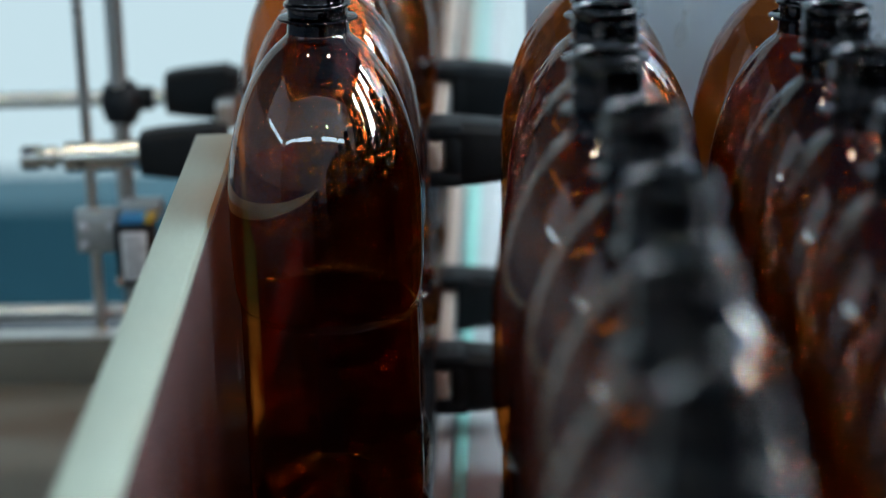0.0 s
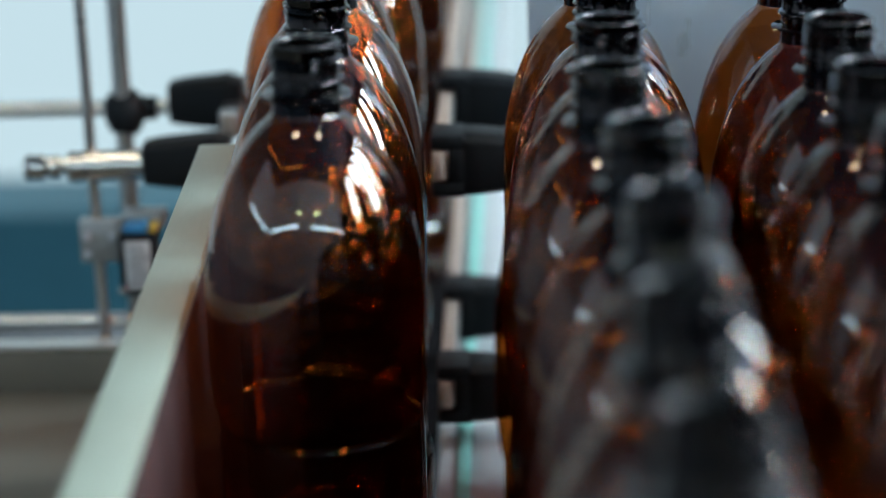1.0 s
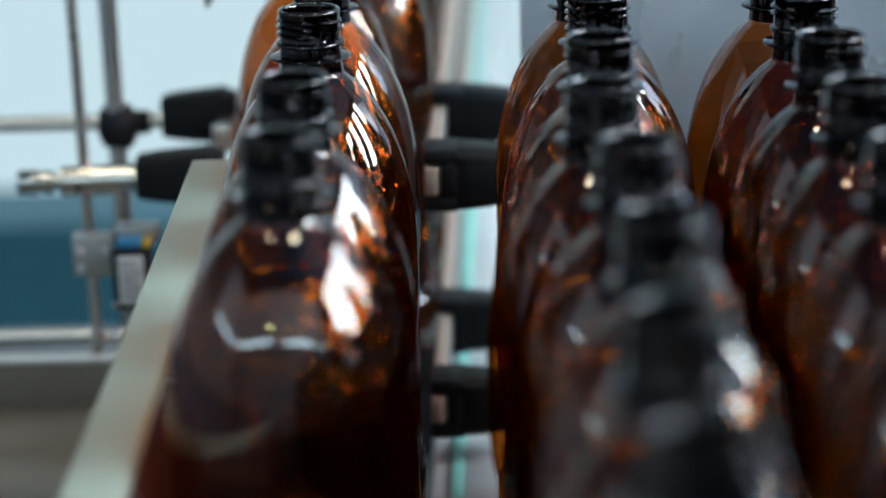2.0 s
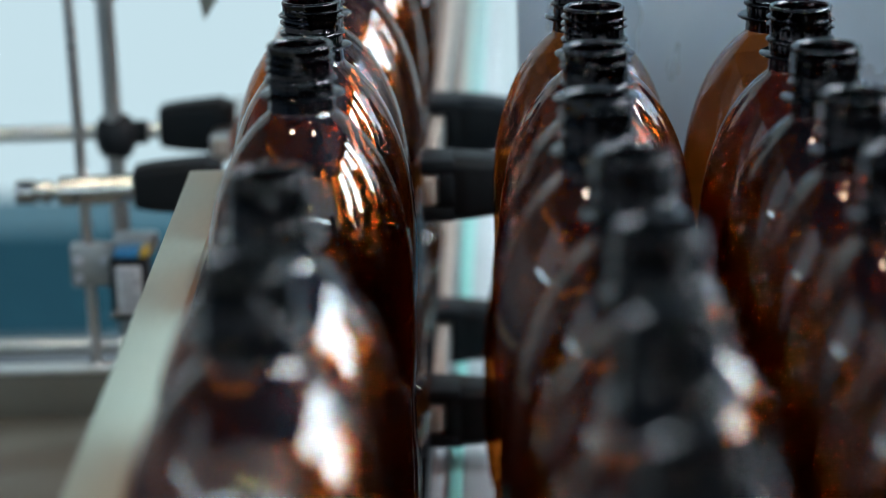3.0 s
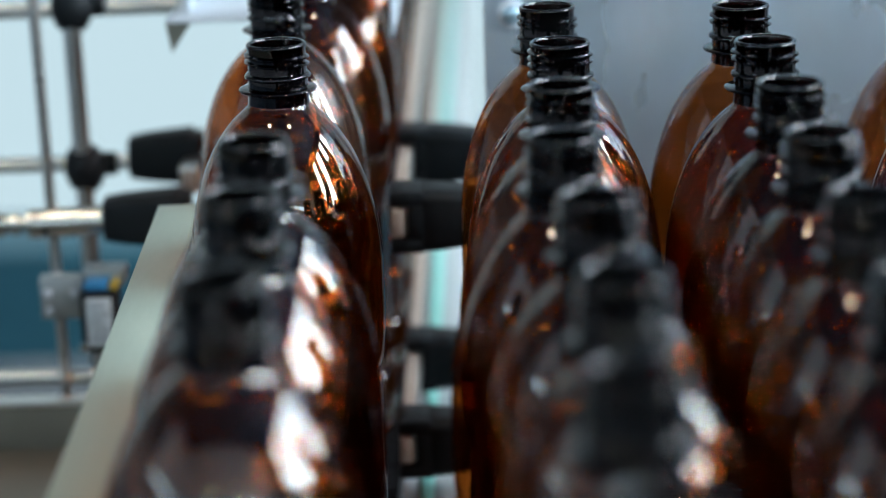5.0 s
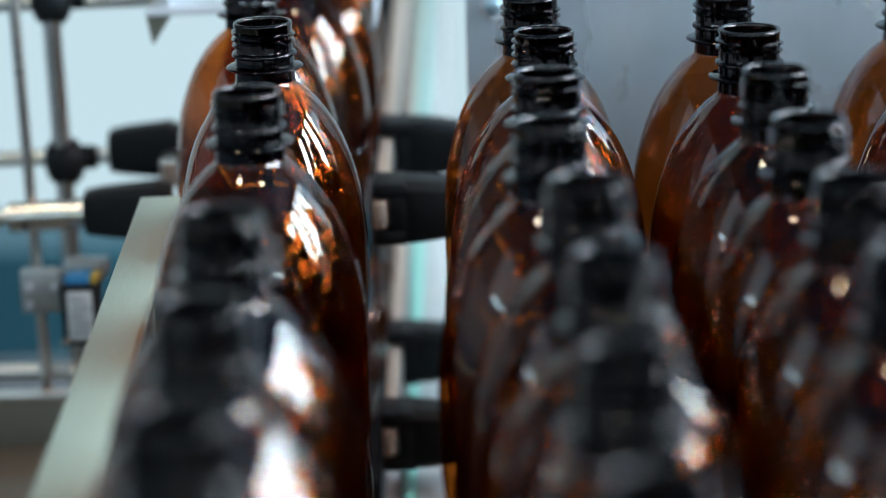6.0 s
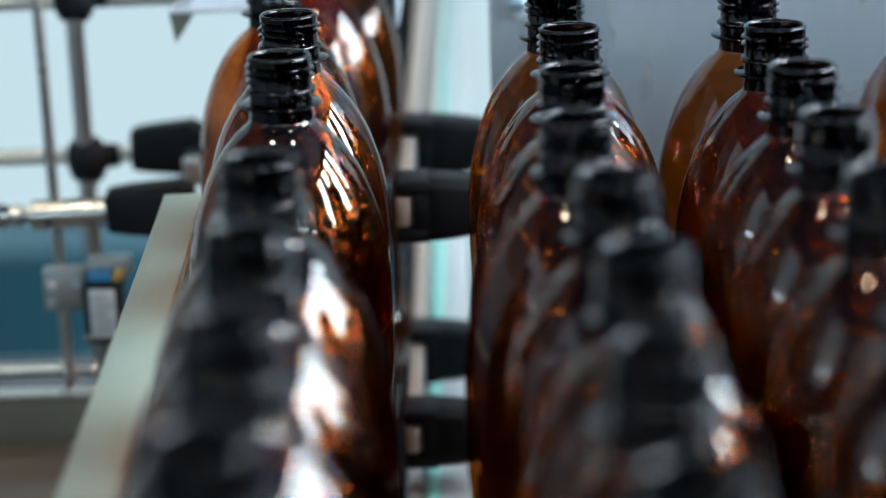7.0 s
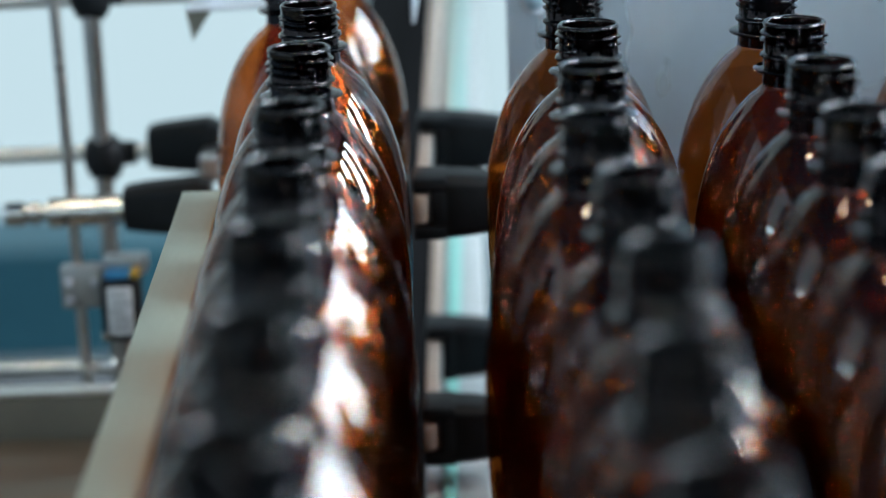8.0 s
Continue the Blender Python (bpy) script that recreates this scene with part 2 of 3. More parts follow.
wall_with_openings("wall_east", "x", X1, X1 + 0.2, Y0, Y1, ZF, ZC, [(yc - w / 2, yc + w / 2, WIN_Z0, WIN_Z1) for yc, w in WIN_RIGHT], CLAD)
wall_with_openings("wall_west", "x", X0 - 0.2, X0, WEST_SPLIT, Y1, ZF, ZC, [], CLAD)
wall_with_openings("wall_west_annex", "x", X0 - 0.2, X0, Y0, WEST_SPLIT, ZF, ZC, [(WIN_WEST[0] - WIN_WEST[1] / 2, WIN_WEST[0] + WIN_WEST[1] / 2, BACK_Z0, BACK_Z1)], SOUTHW)
# Unseen boards, added to dim what shoulders and necks mirror from these walls.
tagged(link("added_low_board_west", block((X0 + 0.0005, Y0 + 0.02, ZF), (X0 + 0.0170, Y1 - 0.04, 0.0495), 0.003), ADDED_LOW, False), kind="structure")
tagged(link("added_low_board_south", block((X0 + 0.0175, Y0 + 0.0005, ZF), (X1, Y0 + 0.0170, 0.0495), 0.003), ADDED_LOW, False), kind="structure")
tagged(link("added_mid_board_west", block((X0 + 0.0005, Y0 + 0.02, 0.05), (X0 + 0.0150, Y1 - 0.04, BACK_Z0 - 0.01), 0.003), ADDED_MID, False), kind="structure")
tagged(link("added_mid_board_south", block((X0 + 0.0155, Y0 + 0.0005, 0.05), (X1, Y0 + 0.0150, BACK_Z0 - 0.01), 0.003), ADDED_MID, False), kind="structure")
wall_with_openings("wall_south", "y", Y0 - 0.2, Y0, X0 - 0.2, X1 + 0.2, ZF, ZC, [(xc - w / 2, xc + w / 2, BACK_Z0, BACK_Z1) for xc, w in WIN_BACK], SOUTHW)
wi = 0
for yc, w in WIN_RIGHT:
    wi += 1
    window_frame("window_%d" % wi, "x", X1 + 0.0, yc - w / 2, yc + w / 2, WIN_Z0, WIN_Z1, 2, 1)
for xc, w in WIN_BACK:
    wi += 1
    window_frame("window_%d" % wi, "y", Y0 + 0.0, xc - w / 2, xc + w / 2, BACK_Z0, BACK_Z1, 2, 1)

wi += 1
window_frame("window_%d" % wi, "x", X0, WIN_WEST[0] - WIN_WEST[1] / 2, WIN_WEST[0] + WIN_WEST[1] / 2, BACK_Z0, BACK_Z1, 2, 1)

north = thing("window_%d" % (wi + 1), pose(0, 0, 0), "wide window wall with grey glazing bars in its upper part", "window", kind="structure")
part("transom", block((NORTH_WIN[0], Y1 + 0.05, 0.86), (NORTH_WIN[1], Y1 + 0.12, 0.94), 0.006), FRAMEM, north)
for k in range(1, 8):
    x = NORTH_WIN[0] + (NORTH_WIN[1] - NORTH_WIN[0]) * k / 8
    part("glazing_bar", block((x - 0.05, Y1 + 0.05, 0.9405), (x + 0.05, Y1 + 0.12, NORTH_WIN[3]), 0.006), FRAMEM, north)


def wall_lamp(x):
    ob = thing("wall_lamp", pose(x, Y0, 1.56), "small round greenish wall lamp", "lamp", "wall lamps")
    part("housing", turned((0, 0, 0), (0, 0.05, 0), [(0, 0), (0.055, 0), (0.06, 0.6), (0.055, 1), (0, 1)], 24), FRAMEM, ob)
    part("bulb", turned((0, 0.0505, 0), (0, 0.075, 0), [(0, 0), (0.045, 0), (0.035, 0.7), (0, 1)], 24), LAMPY, ob, "glowing greenish bulb")
    return ob


wall_lamp(-0.66)
wall_lamp(0.48)


def ceiling_lamp(x, y):
    ob = thing("ceiling_lamp", pose(x, y, ZC), "small round warm ceiling lamp with a grey ring", "lamp", "ceiling lamps")
    part("ring", lathe([(0.125, 0), (0.15, 0), (0.15, -0.05), (0.145, -0.055), (0.125, -0.055)], 32, True), FRAMEM, ob)
    part("bulb", lathe([(0.00001, -0.05), (0.06, -0.052), (0.1245, -0.045)], 32), LAMPG, ob, "glowing warm diffuser")
    return ob


ceiling_lamp(-0.83, 0.42)
ceiling_lamp(0.65, 0.42)


# ---- the conveyor line ----
def conveyor():
    ob = thing("conveyor", pose(0, 0, 0), "stainless conveyor with two lanes, white and teal wear strips", "conveyor")
    part("side_frame", block((-0.162, -0.6, -0.16), (-0.1502, 3.0, -0.004), 0.001), STEEL, ob)
    part("wear_strip", block((-0.050, 0.95, -0.03), (-0.0405, 3.0, 0.002), 0.0008), WHITEP, ob, "white plastic wear strip")
    part("wear_strip", block((-0.0403, 0.95, -0.03), (-0.0335, 3.0, 0.004), 0.0008), TEALP, ob, "teal plastic wear strip")
    part("wear_strip", block((-0.0333, 0.95, -0.03), (-0.016, 3.0, 0.002), 0.0008), WHITEP, ob, "white plastic wear strip")
    part("middle_frame", block((-0.052, -0.6, -0.16), (-0.014, 3.0, -0.031), 0.001), STEEL, ob)
    # Added dark strip: keeps the bright middle frame out of the bottles' reflections.
    part("frame_mask", block((-0.0522, -0.6, -0.0305), (-0.0142, 0.9495, -0.0008), 0.001), CHAIN, ob, "added dark strip that hides the frame from reflections")
    part("bed", block((-0.0138, -0.6, -0.03), (0.46, 1.125, -0.0005), 0.001), CHAIN, ob, "dark plastic accumulation bed")
    for x in (-0.157, -0.03, 0.43):
        for y in (-0.4, 0.9, 2.4):
            if x > 0.4 and y > 2:
                continue
            part("leg", block((x - 0.02, y - 0.02, ZF), (x + 0.02, y + 0.02, -0.1605 if x < 0.4 else -0.0305), 0.003), STEEL, ob)
    pitch = 0.0381
    bm0 = block((-0.1498, 0.0006, -0.004), (-0.0525, pitch - 0.0006, -0.0003), 0.0006, 1)
    first = part("chain_slat", bm0, CHAIN, ob)
    first.location.y = -0.6
    for k in range(1, 94):
        o = new("chain_slat", first.data)
        o.parent = ob
        o.location.y = -0.6 + k * pitch
    return ob


conveyor()


def side_plate():
    """The pale board that flanks the bottle lane, held on the deck by two angle feet."""
    ob = thing("side_board", pose(-0.1424, 1.048, 0.0, 0, 0, 1.85), "pale greenish laminated board standing beside the bottle lane", "board")
    part("board", block((-0.0200, -0.78, 0.002), (0.0, 0.0, 0.184), 0.0012), CREAM, ob)
    part("facing", block((0.0001, -0.78, 0.002), (0.0011, -0.002, 0.1790), 0.0004), FILM, ob, "glossy brown film facing, bottle reflections put into its streaked colour")
    for y in (-0.62, -0.15):
        part("angle_foot", joined(block((-0.0600, y, 0.0062), (-0.0212, y + 0.04, 0.0092), 0.0006), block((-0.0240, y, 0.0093), (-0.0212, y + 0.04, 0.060), 0.0006)), STEEL, ob, "bent steel angle foot")
    return ob


side_plate()


def deck():
    ob = thing("machine_deck", pose(0, 0, 0), "dull olive steel machine deck with a raised lip", "machine cover")
    part("sheet", block((-0.75, 0.2, -0.01), (-0.176, 1.178, 0.006), 0.002), DECK, ob)
    part("lip", block((-0.75, 1.1785, -0.01), (-0.186, 1.190, 0.0305), 0.0008), DECK, ob)
    part("edge_strip", block((-0.75, 1.1782, 0.0307), (-0.186, 1.1915, 0.0335), 0.0008), STEEL, ob, "bright steel edge strip")
    part("skirt", block((-0.75, 0.22, ZF), (-0.20, 1.15, -0.0105), 0.004), DECK, ob)
    return ob


deck()


# ---- guide rails and their clamps ----
def guide_rail(x, z, y0, y1, steel=False):
    ob = thing("guide_rail", pose(0, 0, 0), "straight satin steel guide rail" if steel else "straight tan plastic guide rail beside the lane", "guide rail", "guide rails")
    w = 0.0055 if steel else 0.0034
    part("rail", block((x - w, y0, z - 0.0075), (x + w, y1, z + 0.0075), 0.0012), STEEL if steel else RAILP, ob)
    s = -1 if steel else 1
    part("channel", block((x + s * (w + 0.0008) - 0.0007, y0 + 0.003, z - 0.0070), (x + s * (w + 0.0008) + 0.0007, y1, z + 0.0070), 0.0003), STEEL, ob, "thin steel backing strip")
    part("end_plug", block((x - w + 0.0006, y0 - 0.0015, z - 0.0068), (x + w - 0.0006, y0 - 0.0001, z + 0.0068), 0.0006), RAILP, ob, "tan end plug")
    return ob


def wedge(x0, x1, h0, h1, d0, d1, y):
    """A moulded block along x whose height and depth taper from one end to the other, with bevelled edges."""
    bm = bmesh.new()
    n, rows = 5, []
    for k in range(n):
        s = k / (n - 1)
        hz = h0 + (h1 - h0) * (s ** 1.6 if h1 < h0 else s ** 0.6)
        hy = d0 + (d1 - d0) * s ** 1.6
        x = x0 + (x1 - x0) * s
        rows.append([bm.verts.new((x, y + a * hy, b * hz)) for a, b in ((-1, -0.75), (-0.7, -1), (0.7, -1), (1, -0.75), (1, 0.75), (0.7, 1), (-0.7, 1), (-1, 0.75))])
    for a, b in zip(rows, rows[1:]):
        for k in range(8):
            bm.faces.new((a[k], a[(k + 1) % 8], b[(k + 1) % 8], b[k]))
    bm.faces.new(rows[0])
    bm.faces.new(rows[-1])
    bmesh.ops.recalc_face_normals(bm, faces=bm.faces)
    bmesh.ops.bevel(bm, geom=[e for e in bm.edges if len(e.link_faces) == 2 and e.calc_face_angle(0) > 0.5], offset=0.0012, segments=2, affect="EDGES", profile=0.5)
    return bm


def rail_clamp(x, y, z, reach):
    """A black clamp head: jaw block round the rail, tapering head and the rod behind it. reach: towards +x or -x."""
    s = 1 if reach > 0 else -1
    ob = thing("rail_clamp", pose(x, y, z), "black nylon clamp head gripping a guide rail", "clamp", "rail clamps")
    top = block((-0.006, 0.002, 0.0085), (0.012, 0.030, 0.0165), 0.002)
    bot = block((-0.006, 0.002, -0.0165), (0.012, 0.030, -0.0085), 0.002)
    back = block((0.0032, 0.002, -0.009), (0.012, 0.030, 0.009), 0.001)
    jaw = joined(top, bot, back)
    head = wedge(0.0105, 0.048, 0.0168, 0.0118, 0.014, 0.011, 0.016)
    if s < 0:
        for b in (jaw, head):
            b.transform(Matrix.Diagonal((-1, 1, 1, 1)))
    part("jaw", jaw, BLACK, ob)
    part("head", head, BLACK, ob)
    part("rod", rod((s * 0.046, 0.016, 0), (s * reach * s, 0.016, 0), 0.006), CHROME, ob, "bright steel rod")
    return ob


for z in (0.159, 0.034):
    guide_rail(-0.0464, z, 1.088, 2.6)
    for y in (1.086, 1.218):
        rail_clamp(-0.0445, y, z, 0.052)
guide_rail(-0.1715, 0.146, 1.236, 1.34, steel=True)


def knob_clamp(x0, x1, y, z):
    """Black swivel clamp with tapered body between the rod and the rail."""
    ob = thing("swivel_clamp", pose(0, 0, 0), "black nylon swivel clamp on a bright rod", "clamp", "swivel clamps")
    bm = wedge(x0, x1, 0.0118, 0.0160, 0.0100, 0.0130, y)
    bm.transform(Matrix.Translation((0, 0, z)))
    part("body", bm, BLACK, ob)
    bm = block((x1 - 0.004, y - 0.012, z - 0.0135), (x1 + 0.006, y + 0.012, z + 0.0135), 0.003)
    part("jaw", bm, BLACK, ob)
    return ob


knob_clamp(-0.2170, -0.1735, 1.203, 0.1343)
knob_clamp(-0.2120, -0.1740, 1.275, 0.1520)


def rod_holder():
    ob = thing("rod_holder", pose(0, 0, 0), "bright turned steel rod holder with a knurled end screw", "rod holder")
    y, z = 1.203, 0.1334
    part("sleeve", turned((-0.2605, y, z - 0.001), (-0.2165, y, z), [(0, 0), (0.0075, 0), (0.0085, 0.02), (0.0085, 0.98), (0.0075, 1), (0, 1)], 28), CHROME, ob)
    part("screw", turned((-0.2850, y, z - 0.001), (-0.2595, y, z - 0.001), [(0, 0), (0.0062, 0), (0.0070, 0.04), (0.0070, 0.42), (0.0045, 0.46), (0.0045, 0.52), (0.0063, 0.56), (0.0063, 0.76), (0.0036, 0.80), (0.0036, 1.0), (0, 1)], 24), CHROME, ob, "knurled end screw")
    bm = turned((-0.2500, y - 0.0086, z - 0.0035), (-0.2500, y - 0.0074, z - 0.0035), [(0, 0), (0.0018, 0), (0.0018, 1), (0, 1)], 16)
    part("set_screw", bm, BLACK, ob, "dark set screw")
    return ob


rod_holder()


def stand_rod(name, p, q, r, label):
    return tagged(link(name, rod(p, q, r), STEEL), label, "rod", "machine rods")


stand_rod("upright_rod", (-0.2470, 1.203, -0.20), (-0.2477, 1.203, 0.52), 0.0030, "thin grey steel upright rod")
stand_rod("upright_pole", (-0.2373, 1.262, -0.88), (-0.2385, 1.262, 0.52), 0.0052, "thick bright steel upright pole")
stand_rod("cross_rod", (-0.62, 1.275, 0.1470), (-0.2110, 1.275, 0.1490), 0.0046, "bright steel cross rod")
stand_rod("cross_rod", (-0.62, 1.275, 0.2390), (-0.1500, 1.275, 0.2425), 0.0046, "bright steel cross rod")
stand_rod("cross_rod", (-0.62, 1.215, 0.0350), (-0.2330, 1.215, 0.0355), 0.0048, "bright steel cross rod")


def cross_joint(x, y, z):
    ob = thing("cross_joint", pose(x, y, z), "round black nylon cross joint on a pole", "joint", "cross joints")
    bm = turned((0, 0, -0.0135), (0, 0, 0.0135), [(0, 0), (0.006, 0.0), (0.0098, 0.14), (0.0118, 0.36), (0.0122, 0.55), (0.0112, 0.8), (0.0080, 0.97), (0.006, 1), (0, 1)], 20)
    part("body", bm, BLACK, ob)
    part("collar", turned((0.008, 0.006, 0.001), (0.0185, 0.006, 0.001), [(0, 0), (0.0072, 0), (0.0072, 0.8), (0.006, 1), (0, 1)], 18), BLACK, ob)
    return ob


cross_joint(-0.2378, 1.266, 0.1480)
cross_joint(-0.2382, 1.266, 0.2440)


def sensor():
    ob = thing("sensor_bracket", pose(-0.0025, 0.0062, -0.0090), "grey metal bracket block with bolts on an upright rod", "bracket")
    part("block", block((-0.2530, 1.186, 0.0875), (-0.2290, 1.196, 0.1120), 0.001), ZINC, ob)
    part("arm", block((-0.2288, 1.190, 0.1050), (-0.2050, 1.2065, 0.1145), 0.001), ZINC, ob, "grey bracket arm")
    for x, z in ((-0.2485, 0.1030), (-0.2485, 0.0925), (-0.2335, 0.1030)):
        part("bolt", turned((x, 1.1862, z), (x, 1.1830, z), [(0, 0), (0.0024, 0), (0.0024, 0.6), (0.0015, 1), (0, 1)], 12), COVERW, ob, "pale bolt head")
    se = thing("sensor", pose(-0.003, 0.0065, -0.0062), "small black photoelectric sensor with a printed label", "sensor")
    part("housing", block((-0.2285, 1.172, 0.0680), (-0.2065, 1.1895, 0.1045), 0.0025), BLACK, se)
    part("cap", block((-0.2255, 1.1735, 0.1046), (-0.2115, 1.1885, 0.1090), 0.0012), BLUEP, se, "blue cap")
    part("indicator", block((-0.2112, 1.1745, 0.1046), (-0.2065, 1.1875, 0.1088), 0.001), YELLOWP, se, "yellow indicator")
    lab = block((-0.2245, 1.1712, 0.0725), (-0.2100, 1.1719, 0.1010), 0.0003)
    lb = part("label", lab, LABELW, se, "pale printed label")
    for k, (a, b) in enumerate(((0.1, 0.8), (0.15, 0.95), (0.1, 0.7), (0.2, 0.9), (0.1, 0.85))):
        z = 0.0965 - k * 0.0048
        part("print_bar", block((-0.2240 + 0.0135 * a, 1.1708, z - 0.0008), (-0.2240 + 0.0135 * b, 1.17115, z + 0.0008)), INK, lb, smooth=False)
    part("connector", turned((-0.2175, 1.181, 0.0675), (-0.2165, 1.187, 0.034), [(0, 0), (0.0042, 0), (0.0042, 0.35), (0.0030, 0.4), (0.0025, 1), (0, 1)], 14), ZINC, se, "grey cable connector")
    part("nut", turned((-0.2265, 1.1722, 0.0725), (-0.2265, 1.169, 0.0725), [(0, 0), (0.0028, 0), (0.0028, 0.8), (0.002, 1), (0, 1)], 6), CHROME, se, "bright nut")
    return ob


sensor()


def back_panel():
    ob = thing("steel_panel", pose(0, 0, 0), "satin stainless steel sheet panel with a bolt behind the bottles", "machine panel")
    part("sheet", block((0.0005, 1.128, -0.12), (0.75, 1.134, 0.60), 0.001), PANEL, ob)
    part("washer", turned((0.0150, 1.1278, 0.2585), (0.0150, 1.1262, 0.2585), [(0, 0), (0.0078, 0), (0.0078, 0.7), (0.0070, 1), (0, 1)], 28), COVERW, ob, "pale washer")
    part("bolt", turned((0.0150, 1.1260, 0.2585), (0.0150, 1.1225, 0.2585), [(0, 0), (0.0046, 0), (0.0044, 0.75), (0.0032, 1), (0, 1)], 24), BLUEZ, ob, "bluish zinc bolt head")
    part("foot", block((0.30, 1.1345, ZF), (0.36, 1.19, 0.30), 0.004), STEEL, ob, "steel support post")
    return ob


back_panel()


def neck_cover():
    ob = thing("lane_cover", pose(0, 0, 0), "folded pale steel cover plates over the bottle lane", "cover")
    part("plate", block((-0.1735, 1.19, 0.2472), (-0.127, 1.60, 0.2487), 0.0005), COVERW, ob)
    bm = bmesh.new()
    vs = [bm.verts.new(c) for c in ((-0.1732, 1.19, 0.2470), (-0.1595, 1.19, 0.2470), (-0.1705, 1.19, 0.2310))]
    bm.faces.new(vs)
    r = bmesh.ops.extrude_face_region(bm, geom=bm.faces[:])
    for v in r["geom"]:
        if isinstance(v, bmesh.types.BMVert):
            v.co.y += 0.004
    part("fold", bm, DECK, ob, "folded triangular lip", False)
    part("upstand", block((-0.1640, 1.21, 0.2488), (-0.1625, 1.60, 0.2640), 0.0004), COVERW, ob)
    part("plate", block((-0.0742, 1.19, 0.2590), (-0.0505, 1.60, 0.2602), 0.0004), COVERW, ob)
    part("flange", block((-0.0503, 1.19, 0.2360), (-0.0485, 1.60, 0.2600), 0.0005), COVERW, ob)
    part("hanger", block((-0.1638, 1.56, 0.2902), (-0.0485, 1.59, 0.2940), 0.001), STEEL, ob)
    part("bracket", block((-0.1655, 1.56, 0.2489), (-0.1642, 1.59, 0.2940), 0.0003), STEEL, ob)
    part("bracket", block((-0.0510, 1.56, 0.2602), (-0.0487, 1.59, 0.2900), 0.0003), STEEL, ob)
    return ob


neck_cover()


# ---- bottles ----
TALL = 0.285
BODY = [
    (0.0133, 0.0262), (0.0137, 0.0275), (0.0156, 0.0292), (0.0185, 0.0316), (0.0213, 0.0345), (0.0244, 0.0382), (0.0272, 0.0422), (0.0304, 0.0474),
    (0.0331, 0.0530), (0.0356, 0.0594), (0.0379, 0.0666), (0.0397, 0.0740), (0.0411, 0.0815), (0.0420, 0.0890), (0.0425, 0.0970), (0.0426, 0.1070),
    (0.0426, 0.1210), (0.0422, 0.1320), (0.0415, 0.1400), (0.0406, 0.1448), (0.0395, 0.1472), (0.0382, 0.1481), (0.0374, 0.1486), (0.0382, 0.1491),
    (0.0396, 0.1503), (0.0398, 0.1540), (0.0398, 0.1950), (0.0398, 0.2345), (0.0396, 0.2378), (0.0382, 0.2390), (0.0374, 0.2395), (0.0382, 0.2400),
    (0.0399, 0.2416), (0.0414, 0.2448), (0.0423, 0.2500), (0.0425, 0.2570), (0.0421, 0.2650), (0.0408, 0.2725), (0.0381, 0.2790), (0.0338, 0.2832),
    (0.0291, 0.2850), (0.0244, 0.2836), (0.0166, 0.2770), (0.0083, 0.2740), (0.00002, 0.2735),
]


def bottle():
    ob = thing("bottle", pose(0, 0, 0), "empty uncapped amber plastic bottle with threaded neck", "bottle", "bottles on the line")
    bm = lathe([(r, TALL - u) for r, u in BODY], 56)
    bmesh.ops.remove_doubles(bm, verts=bm.verts, dist=0.0001)
    # petal base
    for v in bm.verts:
        if v.co.z < 0.03 and math.hypot(v.co.x, v.co.y) > 0.018:
            a = math.atan2(v.co.y, v.co.x)
            v.co.z += 0.004 * max(0, math.cos(5 * a)) ** 2 * max(0, 1 - v.co.z / 0.03)
    part("body", bm, AMBER, ob)
    part("inner_wall", lathe([(r - 0.0006, TALL - u) for r, u in BODY if 0.040 < u < 0.118], 56), FLAWS, ob, "uneven inner face of the shoulder")
    outer = [(0.0117, 0.0), (0.0123, 0.0), (0.0128, 0.0004), (0.0130, 0.0010), (0.0129, 0.0017), (0.0127, 0.0021), (0.0127, 0.0128), (0.0130, 0.0134),
             (0.0130, 0.0190), (0.0131, 0.0225), (0.0134, 0.0264)]
    inner = [(0.0122, 0.0264), (0.0113, 0.0225), (0.0111, 0.0012), (0.0113, 0.0004)]
    part("neck_finish", lathe([(r, TALL - u) for r, u in outer + inner], 48, True), AMBER_NECK, ob, "dark threaded bottle neck")
    part("tamper_bead", lathe([(0.01285, TALL - 0.0129), (0.0139, TALL - 0.0134), (0.01435, TALL - 0.0141), (0.0143, TALL - 0.0148), (0.0137, TALL - 0.0153), (0.01302, TALL - 0.0155)], 48), AMBER_NECK, ob)
    part("support_ring", lathe([(0.01305, TALL - 0.0188), (0.0158, TALL - 0.0193), (0.0168, TALL - 0.0197), (0.0171, TALL - 0.0202), (0.0168, TALL - 0.0207), (0.0158, TALL - 0.0211), (0.01315, TALL - 0.0220)], 48), AMBER_NECK, ob)
    # a single-start thread, cut by four upright vent slots
    bm = bmesh.new()
    turns, n, prev = 2.35, 190, None
    ridge = [(-0.0003, 0.00105), (0.0008, 0.00055), (0.00135, 0.0002), (0.00135, -0.0002), (0.0008, -0.00055), (-0.0003, -0.00105)]
    for k in range(n + 1):
        q = k / n
        a = q * turns * 2 * math.pi
        near = abs((math.degrees(a) + 20) % 90 - 45)
        size = min(1, 14 * q + 0.1, 14 * (1 - q) + 0.1, max(0.0, (near - 4) / 3) + 0.05)
        z = TALL - 0.0036 - 0.0030 * q * turns
        ring = [bm.verts.new(((0.0127 + u * size) * math.cos(a), (0.0127 + u * size) * math.sin(a), z + v)) for u, v in ridge]
        if prev:
            for j in range(len(ridge) - 1):
                bm.faces.new((prev[j], prev[j + 1], ring[j + 1], ring[j]))
        prev = ring
    part("thread", bm, AMBER_NECK, ob)
    return ob


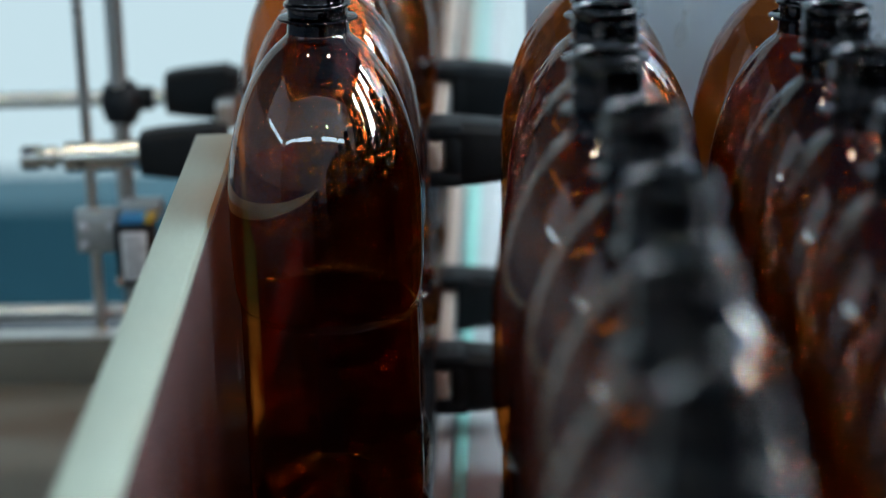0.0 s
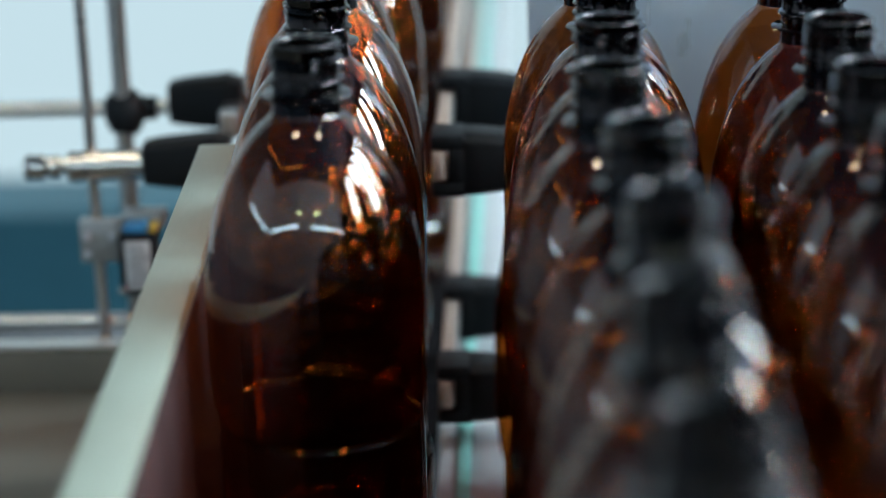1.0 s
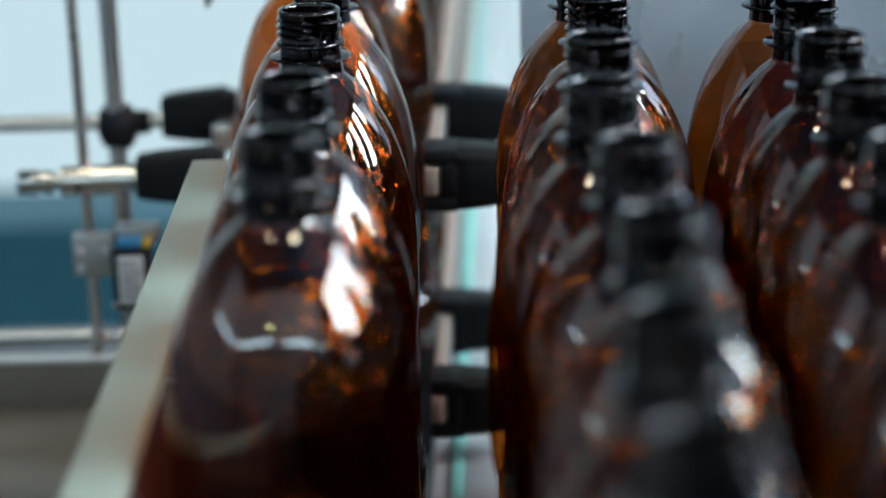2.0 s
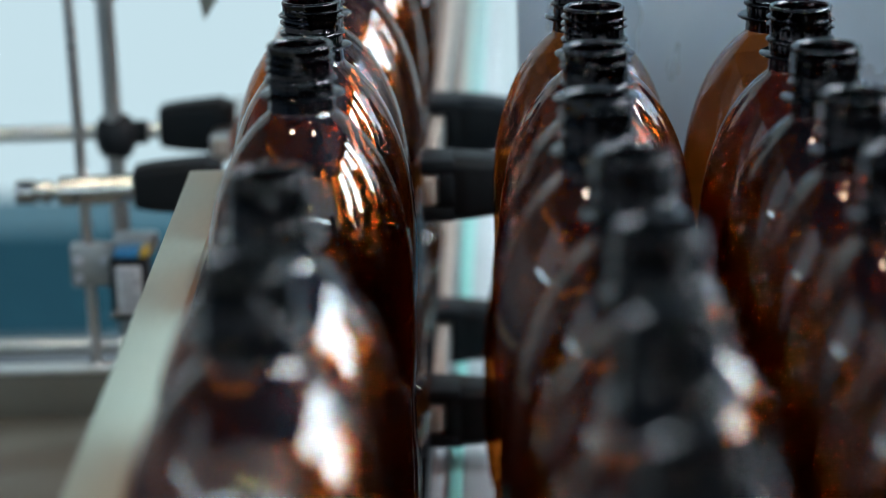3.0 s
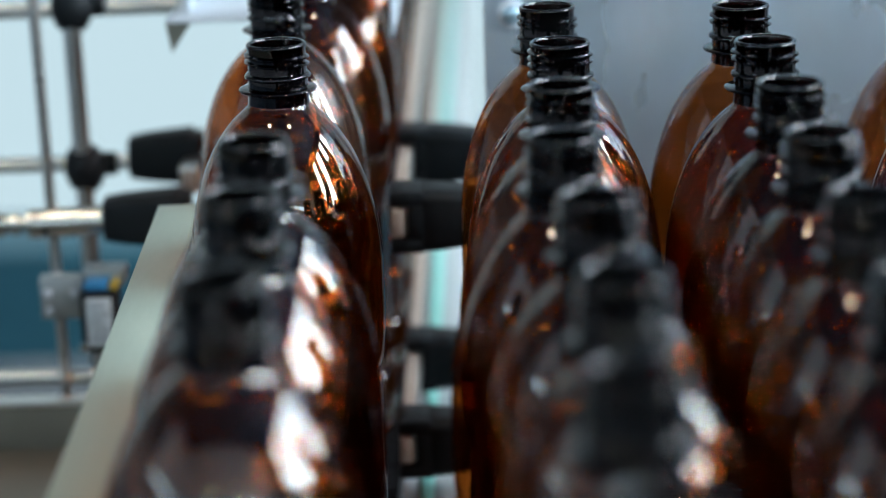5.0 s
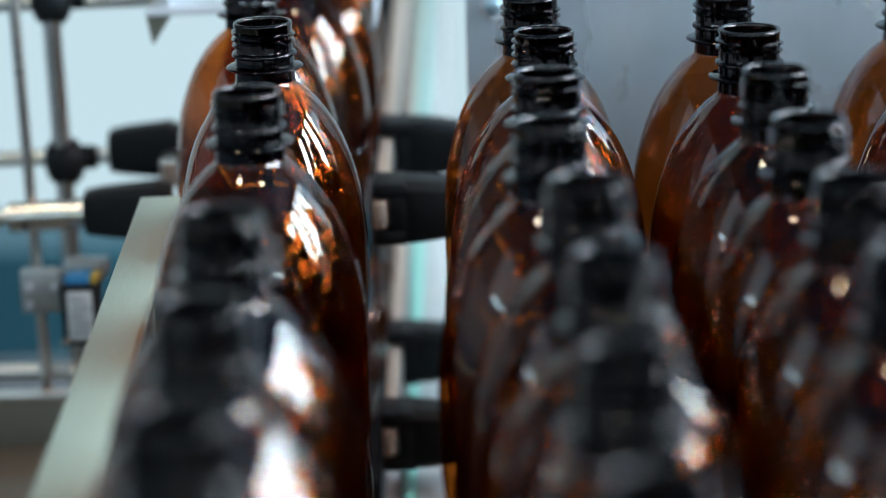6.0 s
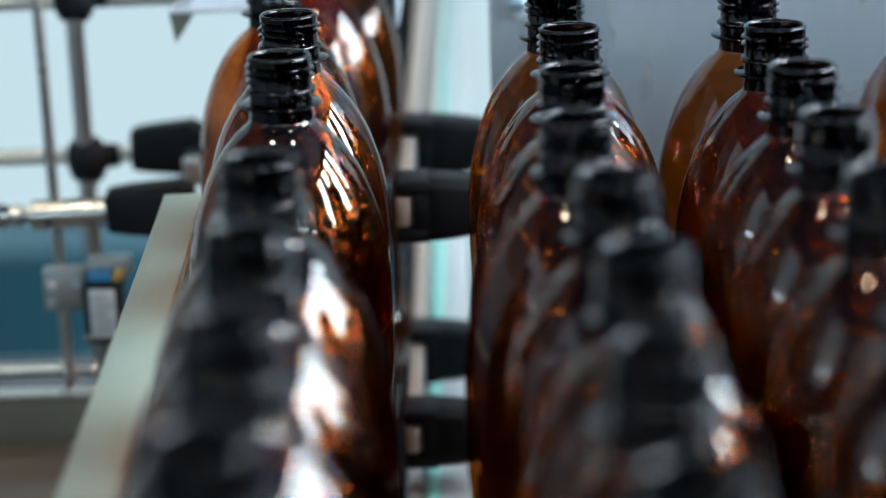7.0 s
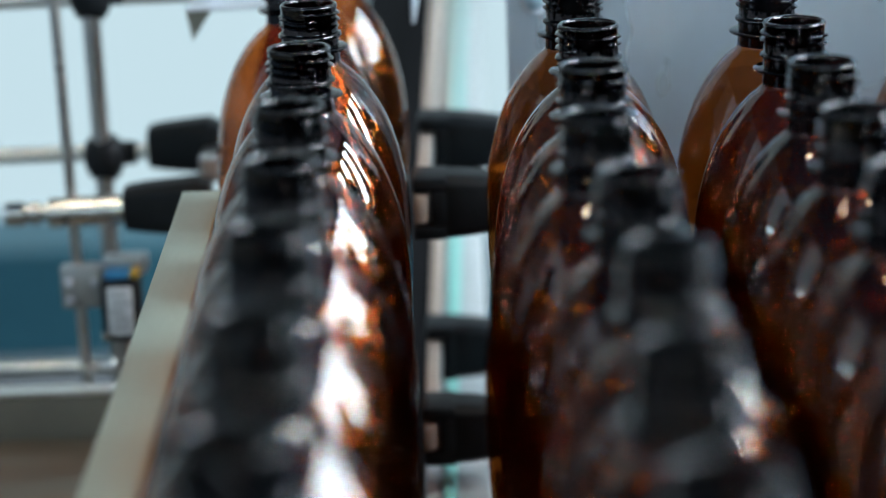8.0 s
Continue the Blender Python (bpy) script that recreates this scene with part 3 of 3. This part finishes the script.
def lane_x(y):
    """The middle of the moving lane, which swings slightly to one side before the board."""
    if y <= 0.93:
        return -0.0895 + (0.93 - y) * 0.038
    if y <= 1.0:
        return -0.0910 + (1.0 - y) * 0.022
    if y <= 1.1:
        s = (y - 1.0) / 0.1
        return -0.0910 - 0.0160 * s * s * (3 - 2 * s)
    s = min(1.0, (y - 1.1) / 0.15)
    return -0.1070 + 0.0140 * s * s * (3 - 2 * s)


# Standing bottles on the accumulation bed, row by row.
first = bottle()
first.location = (0.0297, 1.0051, 0)
first.rotation_euler = (0, 0, 0.4)
spots = [(0.0324, 0.9214), (0.0296, 0.8384), (0.0268, 0.7560), (0.0348, 0.6739), (0.0370, 0.5915), (0.0345, 0.5090), (0.0350, 0.4265), (0.0340, 0.3430), (0.0352, 0.2590), (0.0345, 0.1750)]
spots += [(0.1173, 0.9952), (0.1180, 0.9126), (0.1171, 0.8307), (0.1169, 0.7497), (0.1185, 0.6670), (0.1190, 0.5840), (0.1180, 0.5015), (0.1188, 0.4180), (0.1192, 0.3340), (0.1184, 0.2500)]
spots += [(0.2065, 1.0100), (0.2060, 0.9270), (0.2075, 0.8440), (0.2060, 0.7610), (0.2070, 0.6780), (0.2065, 0.5950)]
spots += [(0.2950, 0.9800), (0.2945, 0.8970), (0.2955, 0.8140)]
turn = random.Random(7)
for x, y in spots:
    copy_thing(first, pose(x, y, 0, 0, 0, turn.uniform(0, 360)))

# Bottles that ride along the lane: seconds and place along it.
RIDES = [
    [(0, 0.929), (0.5, 0.869), (1, 0.807), (1.5, 0.748), (2.1, 0.678), (3.3, 0.530), (4.5, 0.385), (5.4, 0.292), (8, 0.292)],
    [(0, 1.016), (0.4, 0.963), (1.2, 0.884), (1.5, 0.851), (2.1, 0.762), (3.3, 0.625), (3.5, 0.602), (4.5, 0.492), (5.6, 0.374), (8, 0.374)],
    [(0, 1.125), (1.2, 0.985), (2.1, 0.900), (3.3, 0.817), (3.5, 0.778), (4, 0.719), (4.5, 0.659), (5.8, 0.500), (6.3, 0.456), (8, 0.456)],
    [(0, 1.240), (1.2, 1.100), (2.1, 1.005), (3.3, 0.912), (3.5, 0.876), (4, 0.818), (4.5, 0.754), (5.8, 0.583), (6.3, 0.538), (8, 0.538)],
    [(0, 1.370), (2.1, 1.120), (3.4, 0.970), (3.5, 0.955), (4, 0.896), (4.5, 0.830), (5.8, 0.667), (6, 0.648), (6.5, 0.620), (8, 0.620)],
    [(0, 1.500), (2.1, 1.260), (4.2, 1.010), (4.5, 0.995), (4.7, 0.973), (5.8, 0.846), (6, 0.822), (6.5, 0.760), (7, 0.710), (7.4, 0.702), (8, 0.702)],
    [(0, 1.640), (2.1, 1.400), (4.5, 1.125), (5.8, 0.987), (6, 0.963), (6.5, 0.927), (7, 0.882), (7.4, 0.848), (8, 0.786)],
    [(0, 1.780), (2.1, 1.530), (4.5, 1.250), (6, 1.093), (6.8, 0.991), (7, 0.974), (7.4, 0.942), (8, 0.892)],
    [(0, 1.890), (2.1, 1.640), (4.5, 1.350), (6, 1.200), (7, 1.090), (8, 0.992)],
    [(0, 2.000), (2.1, 1.750), (4.5, 1.450), (6, 1.300), (7, 1.190), (8, 1.090)],
    [(0, 2.110), (2.1, 1.860), (4.5, 1.550), (6, 1.400), (7, 1.290), (8, 1.190)],
]


def motions():
    for k, ride in enumerate(RIDES):
        y = ride[0][1]
        a = (k * 77) % 360
        ob = copy_thing(first, pose(lane_x(y), y, 0, 0, 0, a))
        tagged(ob, label="empty uncapped amber plastic bottle riding the conveyor lane")
        walk(ob, [(t, pose(lane_x(v), v, 0, 0, 0, a)) for t, v in ride])


motions()
